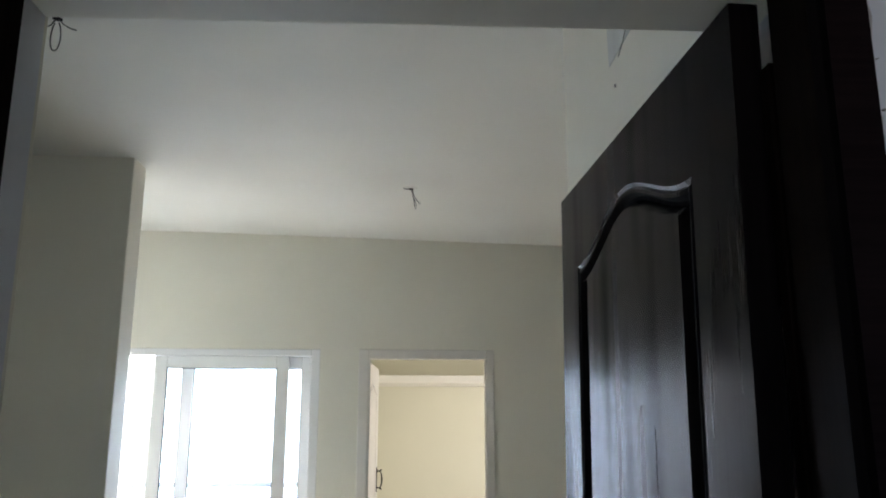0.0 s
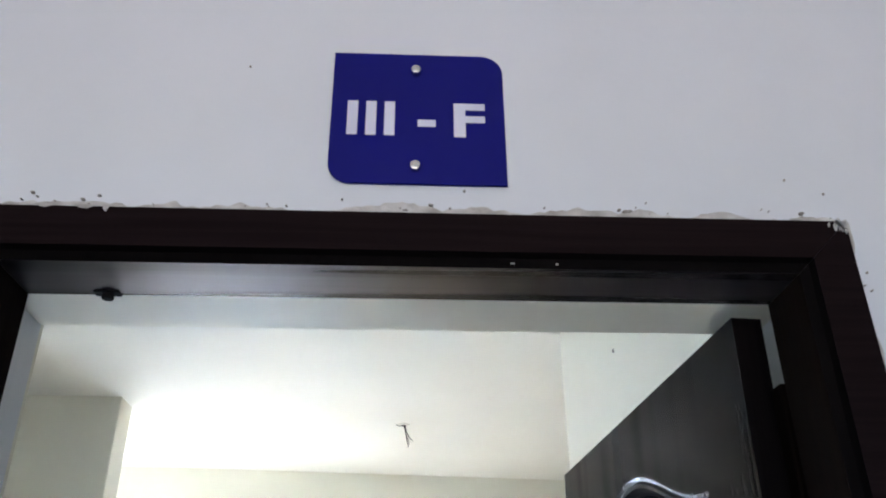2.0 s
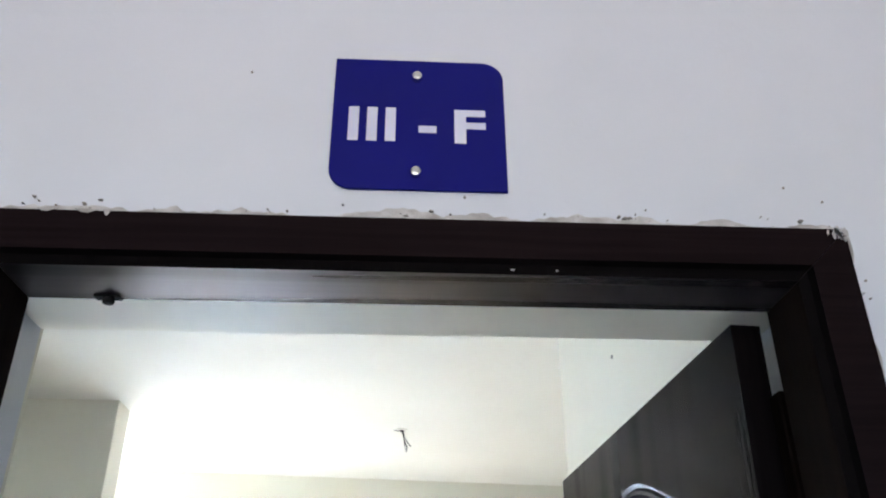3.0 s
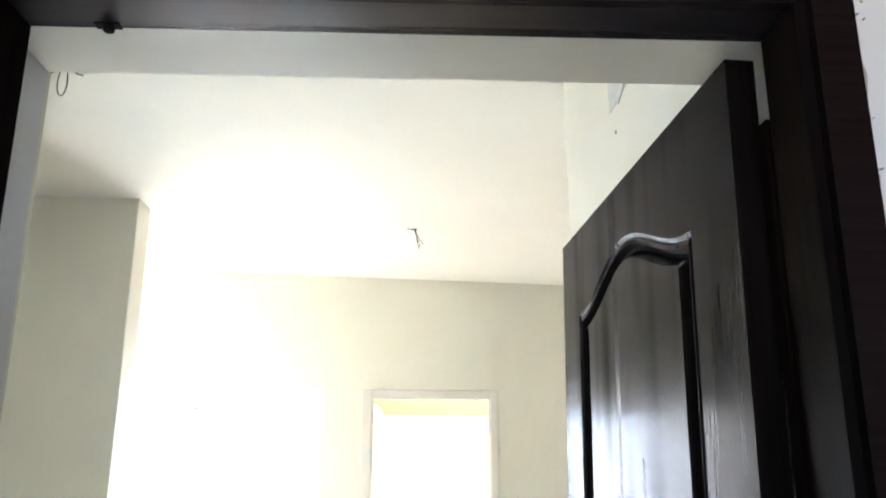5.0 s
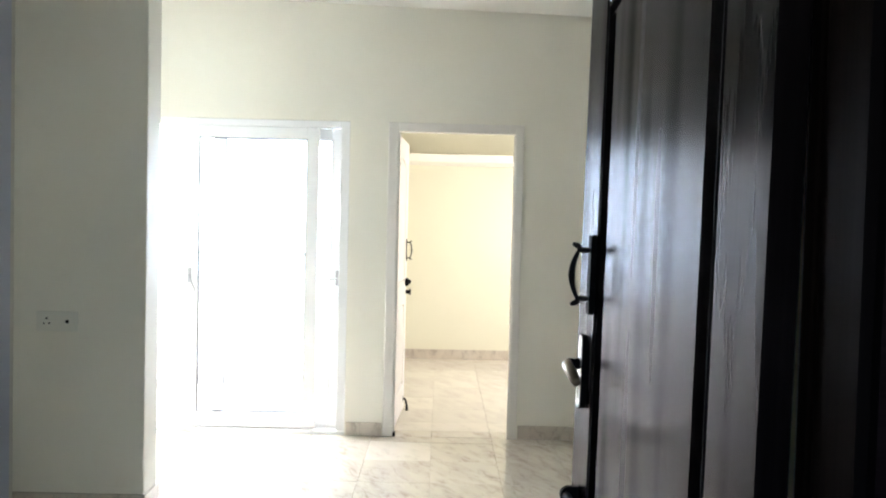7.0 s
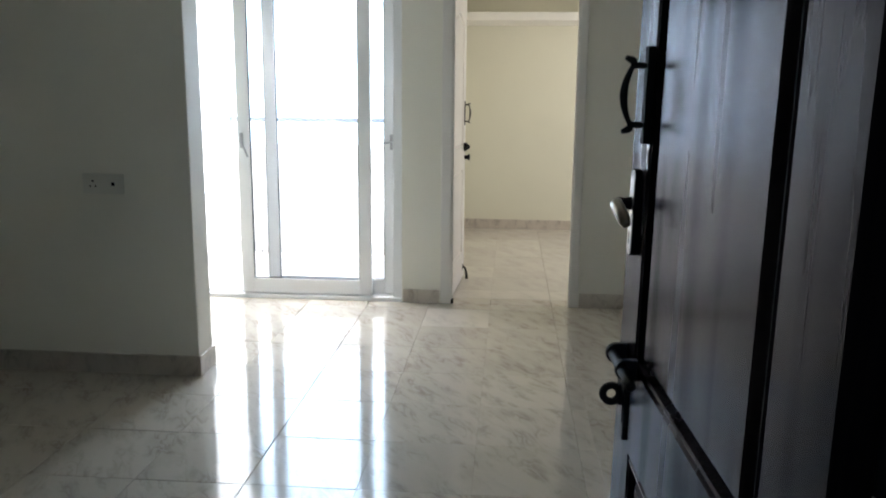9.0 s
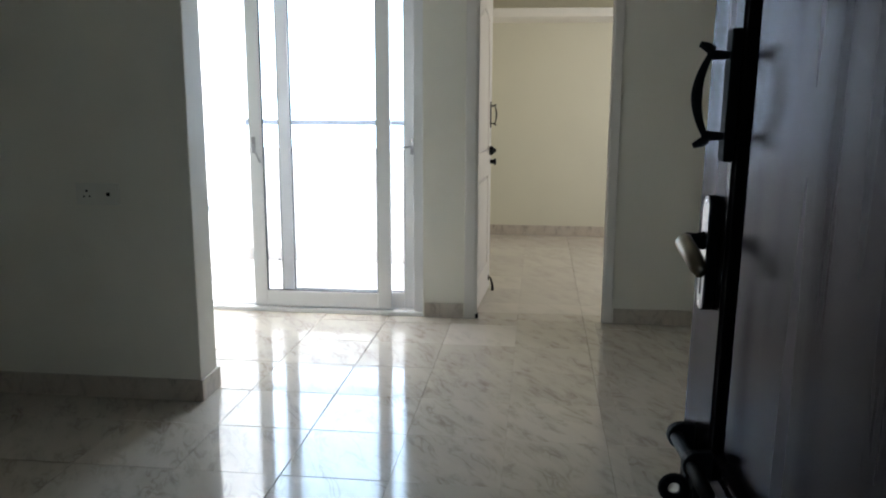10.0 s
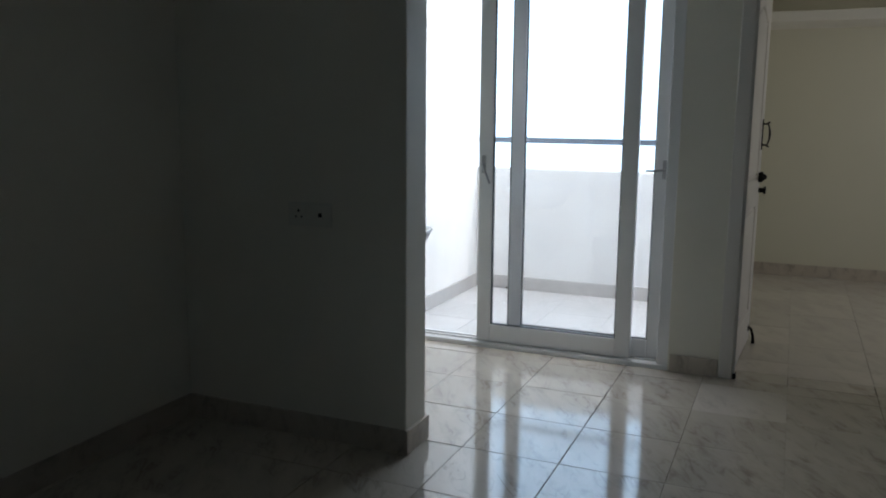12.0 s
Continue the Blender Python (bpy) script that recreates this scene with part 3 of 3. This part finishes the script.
def lettering(text, x0, x1, z0, z1, bold):
    """Text in the built-in font, fitted to a field on the sign."""
    cu = bpy.data.curves.new("lettering", "FONT")
    cu.body, cu.offset, cu.resolution_u = text, bold, 4
    tmp = new("lettering", cu)
    bpy.context.view_layer.update()
    me = bpy.data.meshes.new_from_object(tmp.evaluated_get(bpy.context.evaluated_depsgraph_get()))
    bpy.data.objects.remove(tmp)
    co = np.array([v.co for v in me.vertices])
    lo, hi = co.min(0), co.max(0)
    for v in me.vertices:
        v.co = (x0 + (v.co.x - lo[0]) / (hi[0] - lo[0]) * (x1 - x0), -0.0046, z0 + (v.co.y - lo[1]) / (hi[1] - lo[1]) * (z1 - z0))
    me.materials.append(LETTER)
    ob = new("lettering", me)
    ob.parent = plate
    ob["label"] = "white letters " + text


for k in range(3):
    lettering("I", -0.0785 + 0.0205 * k, -0.0670 + 0.0205 * k, -0.027, 0.019, 0.02)
lettering("-", -0.0005, 0.0195, -0.0145, -0.005, 0.0)
lettering("F", 0.0395, 0.0745, -0.0275, 0.0185, 0.03)
for z in (0.0605, -0.0695):
    bm = disc((-0.003, -0.013, z), "y", 0.0058, 0.009, 20, 0.0015)
    disc((-0.003, -0.0142, z), "y", 0.0036, 0.0016, 16, 0.0004, bm)
    part("screw_cap", bm, STEEL, plate, "round stainless steel screw cap")

# ---------------------------------------------------------------- sliding balcony door
slider = thing("sliding_door", "white plastic sliding balcony door, pushed half open", "sliding door", kind="structure")
SL, SR, ST = -2.30, -0.585, 2.102
Y0, Y1 = FAR + 0.012, FAR + 0.15
FW = 0.060


def profile_bar(lo, hi, mat=None, parent=None, name="frame_bar"):
    return part(name, box(lo, hi, 0.004, 2), mat or UPVC, parent or slider)


profile_bar((SR - FW, Y0, 0.0), (SR - 0.001, Y1, ST - 0.001), name="jamb")
profile_bar((SL + 0.001, Y0, 0.0), (SL + FW, Y1, ST - 0.001), name="jamb")
profile_bar((SL + FW, Y0, ST - 0.045), (SR - FW, Y1, ST - 0.001), name="head")
profile_bar((SL + FW, Y0, 0.0), (SR - FW, Y1, 0.026), name="track")
for yy in (0.045, 0.095):
    part("track_rib", box((SL + FW, FAR + yy - 0.003, 0.026), (SR - FW, FAR + yy + 0.003, 0.036), 0.001, 1), UPVC, slider)


def sash(x0, x1, y, stile, z0=0.032, z1=2.055):
    s = thing("sash", "", "")
    s.parent = slider
    t = 0.019
    for a, b in ((x0, x0 + stile), (x1 - stile, x1)):
        part("stile", box((a, y - t, z0), (b, y + t, z1), 0.004, 2), UPVC, s)
    part("rail", box((x0 + stile, y - t, z0), (x1 - stile, y + t, z0 + 0.098), 0.004, 2), UPVC, s)
    part("rail", box((x0 + stile, y - t, z1 - 0.078), (x1 - stile, y + t, z1), 0.004, 2), UPVC, s)
    bm = bmesh.new()
    gx0, gx1, gz0, gz1 = x0 + stile, x1 - stile, z0 + 0.098, z1 - 0.078
    for lo, hi in (((gx0, gz0), (gx0 + 0.006, gz1)), ((gx1 - 0.006, gz0), (gx1, gz1)), ((gx0, gz0), (gx1, gz0 + 0.006)), ((gx0, gz1 - 0.006), (gx1, gz1))):
        box((lo[0], y - 0.012, lo[1]), (hi[0], y + 0.012, hi[1]), bm=bm)
    part("glazing_seal", bm, GASKET, s, "dark grey glazing seal")
    pane = part("glass_pane", box((gx0, y - 0.003, gz0), (gx1, y + 0.003, gz1)), GLASS, s)
    pane.visible_shadow = False
    return s


sash_in = sash(-1.675, -0.792, FAR + 0.045, 0.082)
sash_out = sash(-1.500, -0.640, FAR + 0.095, 0.072)
part("interlock_strip", box((-1.507, FAR + 0.080, 0.034), (-1.5005, FAR + 0.112, 2.053), 0.001, 1), GASKET, sash_out, "dark brush seal strip")
for s, x, y in ((sash_in, -1.645, FAR + 0.026),):
    bm = box((x - 0.012, y - 0.008, 1.0), (x + 0.012, y, 1.1), 0.003)
    tube([(x, y - 0.008, 1.05), (x, y - 0.034, 1.05), (x + 0.006, y - 0.038, 1.045), (x + 0.05, y - 0.04, 0.945)], 0.007, 10, bm)
    part("handle", bm, HANDLEGREY, s, "light grey lever handle")
bm = box((-0.672, FAR + 0.062, 1.0), (-0.650, FAR + 0.076, 1.10), 0.003)
tube([(-0.661, FAR + 0.062, 1.05), (-0.661, FAR + 0.045, 1.05), (-0.70, FAR + 0.041, 1.045), (-0.755, FAR + 0.041, 1.043)], 0.006, 10, bm)
part("handle", bm, HANDLEGREY, sash_out, "light grey lever handle")
solid("sill_strip", box((SL, FAR - 0.004, -0.004), (SR, FAR + 0.0115, 0.024), 0.003), UPVC, "white cement strip at the foot of the sliding door", "sill")

# balcony rail
rail = thing("balcony_rail", "blue grey painted steel rail above the parapet", "railing")
part("top_rail", box((-2.28, PARAPET + 0.04, 1.115), (-0.56, PARAPET + 0.08, 1.158), 0.006), RAILPAINT, rail)
for x in (-2.279, -0.567):
    part("wall_flange", disc((x, PARAPET + 0.06, 1.138), "x", 0.035, 0.006, 20, 0.001), RAILPAINT, rail)

# ---------------------------------------------------------------- bedroom door
bframe = thing("bedroom_door_frame", "off-white painted wooden bedroom door frame", "door frame", kind="structure")
BL, BR, BT = -0.328, 0.571, 2.10
for x0, x1 in ((BL, BL + 0.066), (BR - 0.054, BR)):
    part("jamb", box((x0, FAR - 0.012, 0.0), (x1, FAR + 0.048, BT), 0.004, 2), WHITEWOOD, bframe)
part("head", box((BL + 0.066, FAR - 0.012, BT - 0.062), (BR - 0.054, FAR + 0.048, BT), 0.004, 2), WHITEWOOD, bframe)
for x0, x1 in ((BL + 0.066, BL + 0.078), (BR - 0.064, BR - 0.054)):
    part("stop_bead", box((x0, FAR - 0.004, 0.0), (x1, FAR + 0.018, BT - 0.062), 0.002, 1), WHITEWOOD, bframe)

BOPEN = pose(BL + 0.062, FAR + 0.052, 0, 0, 0, 86.8)
bdoor = thing("bedroom_door", "white painted wooden bedroom door, standing wide open", "door", at=BOPEN)
bw = BR - BL - 0.14
bup, blow = panel_outline(0.11, bw - 0.11, 0.98, 1.86, 0.05), panel_outline(0.11, bw - 0.11, 0.2, 0.84, 0)
part("leaf", leaf_mesh([bup, blow], bw, 0.034, 0.012, 2.03), WHITEWOOD, bdoor).data.materials.append(WHITEWOOD)
pull_handle(bdoor, bw - 0.07, 1.168, 1.286, 0.042, BLACKIRON, 0.9)
slide_bolt(bdoor, bw - 0.20, bw - 0.005, 0.985, BLACKIRON, 1.1, 0.078)
stop = part("kick_stop", box((bw - 0.09, -0.005, 0.075), (bw - 0.05, 0.0, 0.110), 0.002), BLACKIRON, bdoor)
part("kick_arm", tube([(bw - 0.07, -0.004, 0.095), (bw - 0.07, -0.018, 0.088), (bw - 0.07, -0.030, 0.045), (bw - 0.07, -0.032, 0.002)], 0.007, 10, radii=[0.008, 0.007, 0.008, 0.011]), BLACKIRON, stop, smooth=True)

# ---------------------------------------------------------------- sockets, wires, basin
sock = thing("socket_plate", "white plastic socket and switch plate on the partition", "socket", at=pose(-1.792, PY0, 0.930))
part("plate", box((-0.10, -0.010, -0.048), (0.10, 0.0, 0.048), 0.004), SWITCH, sock)
for x, nm in ((-0.048, "socket_insert"), (0.050, "switch_rocker")):
    ins = part(nm, box((x - 0.036, -0.0125, -0.036), (x + 0.036, -0.0102, 0.036), 0.0015), SWITCH, sock)
    if nm == "socket_insert":
        for dx, dz, r in ((0, 0.014, 0.0055), (-0.013, -0.010, 0.0042), (0.013, -0.010, 0.0042)):
            part("pin_hole", disc((x + dx, -0.0132, dz), "y", r, 0.0006, 14), HOLE, ins)
    else:
        part("indicator", box((x - 0.008, -0.0135, -0.008), (x + 0.008, -0.0127, 0.008)), HOLE, ins)


def ceiling_wires(name, x, y, z, label, loops):
    w = thing(name, label, "wires", at=pose(x, y, z))
    part("ceiling_box", disc((0, 0, -0.006), "z", 0.030, 0.006, 24, 0.002), CEILING, w)
    part("box_hole", disc((0, 0, -0.0068), "z", 0.016, 0.001, 20), HOLE, w)
    for pts in loops:
        part("wire", tube(pts, 0.0022, 6), WIRE, w, smooth=True)
    return w


ceiling_wires("ceiling_wires", 0.004, 3.49, 2.8525, "loose black wires hanging from the ceiling lamp point", [
    [(0, 0, 0), (0.008, 0, -0.03), (0.016, 0.004, -0.07), (0.022, 0, -0.105)],
    [(0.004, 0, 0), (0.016, 0.004, -0.04), (0.034, 0.01, -0.07), (0.050, 0.01, -0.085)],
    [(0.0, 0, 0), (0.012, -0.004, -0.05), (0.030, -0.006, -0.095), (0.024, -0.006, -0.12)],
    [(0.0, 0, -0.004), (-0.02, 0.0, -0.008), (-0.04, 0.0, -0.002)]])
loop = [(0.016 * math.cos(a) - 0.0, 0.0, -0.075 + 0.045 * math.sin(a) * (1 if math.sin(a) < 0 else 1.3)) for a in (math.pi * 0.62 + 2 * math.pi * 0.88 * k / 24 for k in range(25))]
ceiling_wires("ceiling_wires", -1.165, 1.76, 2.89, "black wire loop hanging from a ceiling point", [
    loop,
    [(0, 0, 0), (-0.02, 0, -0.03), (-0.05, 0, -0.042), (-0.075, 0, -0.036)],
    [(0, 0, 0), (0.02, 0, -0.025), (0.045, 0, -0.040), (0.065, 0, -0.046)]])

basin = thing("wash_basin", "white ceramic wash basin hung behind the partition", "basin", at=pose(-1.705, PY1, 0.828))
bm = bmesh.new()
rings = []
for r, z in ((0.10, -0.16), (0.17, -0.13), (0.22, -0.06), (0.245, 0.0), (0.235, 0.005), (0.215, -0.005), (0.17, -0.08), (0.08, -0.11)):
    rings.append([bm.verts.new((r * math.cos(a), 0.002 + max(0.0, 0.06 + r * 1.05 * math.sin(a) + 0.14 * (r / 0.24)), z)) for a in (2 * math.pi * k / 28 for k in range(28))])
for a, b in zip(rings, rings[1:]):
    for k in range(28):
        bm.faces.new((a[k], a[(k + 1) % 28], b[(k + 1) % 28], b[k]))
bm.faces.new(rings[0])
bm.faces.new(rings[-1])
part("bowl", bm, CERAMIC, basin, smooth=True)
part("back_ledge", box((-0.24, 0.0005, -0.04), (0.24, 0.06, 0.03), 0.012), CERAMIC, basin)

drain = thing("drain_spout", "small grey drain mouth at the foot of the parapet", "drain", at=pose(-2.01, PARAPET - 0.012, 0.0))
part("spout", tube([(0, 0.0, 0.012), (0, -0.022, 0.010)], 0.010, 14), HANDLEGREY, drain, smooth=True)
part("spout_hole", disc((0, -0.0245, 0.010), "y", 0.0065, 0.002, 14), HOLE, drain)
wedge = thing("door_stop", "small black rubber stop at the door frame foot", "door stop", at=pose(BL + 0.058, FAR + 0.012, 0.0))
part("rubber_block", box((0.009, -0.022, 0.0), (0.026, 0.018, 0.03), 0.004), BLACKIRON, wedge)

# plaster repair with a crack, high on the side wall
repair = thing("plaster_repair", "grey filler patch with a hairline crack on the wall", "plaster patch", kind="structure")
part("patch", prism([(0.62, 2.40), (1.03, 2.40), (1.045, 2.72), (0.62, 2.72)], "x", RX - 0.0022, RX - 0.0002), PATCH, repair)
part("crack", tube([(RX - 0.003, 0.945, 2.385), (RX - 0.003, 0.90, 2.40), (RX - 0.003, 0.855, 2.43), (RX - 0.003, 0.80, 2.455), (RX - 0.003, 0.74, 2.50)], 0.0016, 5, squash=0.6), DIRT, repair)
part("nail_hole", disc((RX - 0.003, 0.985, 2.333), "x", 0.004, 0.0026, 10), DIRT, repair)

# ragged paint and dirt where the corridor plaster meets the frame
rng = random.Random(5)


def ragged(along, lo, hi, base, across):
    """A thin uneven strip of filler beside the frame."""
    bm, n = bmesh.new(), int((hi - lo) / 0.006)
    rows = []
    for i in range(n + 1):
        p = lo + (hi - lo) * i / n
        w = across * (0.55 + 0.9 * noise.noise((p * 17, base * 3, 1.0)) + 0.35 * noise.noise((p * 90, base, 4.0)))
        w = max(0.001, w)
        q = base + w
        rows.append([bm.verts.new((u, y, v) if along == "x" else (v, y, u)) for u, v, y in ((p, base - 0.004, -0.0035), (p, q - 0.3 * w, -0.0030), (p, q, -0.0004))])
    for a, b in zip(rows, rows[1:]):
        for k in range(2):
            bm.faces.new((a[k], b[k], b[k + 1], a[k + 1]))
    return bm


trim_top = solid("trim_filler_top", ragged("x", FL - 0.05, FR + 0.05, FZ + 0.056, 0.017), FILLER, "ragged whitish filler line above the entrance frame", "filler", smooth=True)
trim_side = solid("trim_filler_side", ragged("z", 0.0, FZ + 0.06, FR + 0.056, 0.009), FILLER, "ragged whitish filler line beside the entrance frame", "filler", smooth=True)
bm = bmesh.new()
for _ in range(40):
    if rng.random() < 0.95:
        x, z = rng.uniform(-0.47, 0.47), FZ + 0.062 + abs(rng.gauss(0, 0.007))
    else:
        x, z = FR + 0.060 + abs(rng.gauss(0, 0.008)), rng.uniform(1.6, FZ + 0.06)
    r = rng.choice((0.0004, 0.0005, 0.0006, 0.0007, 0.0013, 0.0018))
    n, turn, flat = 7, rng.uniform(0, 3), rng.uniform(0.5, 1.0)
    prism([(x + r * rng.uniform(0.7, 2.2) * math.cos(turn + 6.283 * k / n), z + flat * r * rng.uniform(0.7, 1.3) * math.sin(turn + 6.283 * k / n)) for k in range(n)], "y", -0.0042, -0.0002, bm=bm)
for x, z in ((0.052, 2.139), (0.405, 2.162), (0.445, 2.145), (-0.19, 2.30), (0.47, 2.05)):
    disc((x, -0.0016, z), "y", 0.0014, 0.0014, 9, bm=bm)
solid("dirt_specks", bm, DIRT, "small dark specks of dirt round the entrance frame", "dirt", "stuff")
bm = bmesh.new()
for _ in range(34):
    x, z = FR + 0.056 - abs(rng.gauss(0, 0.008)), FZ + 0.056 - abs(rng.gauss(0, 0.006))
    r = rng.uniform(0.0004, 0.0016)
    prism([(x + r * rng.uniform(0.5, 1.5) * math.cos(6.283 * k / 7) + 0.4 * r * math.sin(6.283 * k / 7), z + 2.4 * r * rng.uniform(0.6, 1.3) * math.sin(6.283 * k / 7)) for k in range(7)], "y", -0.0106, -0.0099, bm=bm)
for x, w in ((0.100, 0.0020), (0.146, 0.0012)):
    box((x - w, -0.0003, FZ + 0.0040), (x + w, 0.0040, FZ + 0.0048), bm=bm)
for x, w, h in ((-0.335, 0.012, 0.003), (-0.314, 0.004, 0.006), (-0.375, 0.010, 0.002)):
    prism([(x - w, FZ + 0.058), (x - 0.4 * w, FZ + 0.056 - 0.7 * h), (x + 0.2 * w, FZ + 0.056 - h), (x + w, FZ + 0.0575)], "y", -0.0106, -0.0095, bm=bm)
solid("paint_splashes", bm, FILLER, "white paint splashes on the head of the frame", "paint", "stuff")

# ---------------------------------------------------------------- floor tiles, last
T, TY, GAP = 0.4005, 0.4105, 0.0030
GX, GY = -0.799, 3.337
cut_meshes = {}


def lay_tile(x0, y0, x1, y1, parent, gap, mat=None):
    """One tile, cut to size where it meets a wall."""
    w, d = round(x1 - x0, 3), round(y1 - y0, 3)
    if w < 0.02 or d < 0.02:
        return
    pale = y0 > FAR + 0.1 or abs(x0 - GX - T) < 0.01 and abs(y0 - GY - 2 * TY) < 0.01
    key = (w, d, gap, pale, mat)
    if key not in cut_meshes:
        b = box((0, 0, -0.0115), (w - gap, d - gap, 0.0), 0.0009, 1)
        me = bpy.data.meshes.new("tile")
        b.to_mesh(me)
        b.free()
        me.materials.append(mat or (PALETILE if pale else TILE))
        cut_meshes[key] = me
    ob = new("tile", cut_meshes[key])
    ob.matrix_world = pose(x0 + gap / 2, y0 + gap / 2, random.uniform(-0.0003, 0.0002), random.uniform(-0.1, 0.1), random.uniform(-0.1, 0.1))
    ob.parent = parent


def lay_floor(ox, oy, x0, x1, y0, y1, parent, gap=GAP, mat=None):
    for i in range(math.floor((x0 - ox) / T), math.ceil((x1 - ox) / T)):
        for j in range(math.floor((y0 - oy) / TY), math.ceil((y1 - oy) / TY)):
            lay_tile(max(x0, ox + i * T), max(y0, oy + j * TY), min(x1, ox + (i + 1) * T), min(y1, oy + (j + 1) * TY), parent, gap, mat)


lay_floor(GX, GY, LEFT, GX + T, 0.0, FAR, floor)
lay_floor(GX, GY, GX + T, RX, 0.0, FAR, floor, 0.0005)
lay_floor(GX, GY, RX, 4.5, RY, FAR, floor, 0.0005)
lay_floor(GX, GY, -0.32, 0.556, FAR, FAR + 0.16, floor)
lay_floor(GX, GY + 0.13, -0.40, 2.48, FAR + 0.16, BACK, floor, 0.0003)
lay_floor(GX + 0.1, FAR + 0.16, -2.28, -0.56, FAR + 0.16, PARAPET, bpy.data.objects["balcony_slab"], 0.0008, BALCONYTILE)
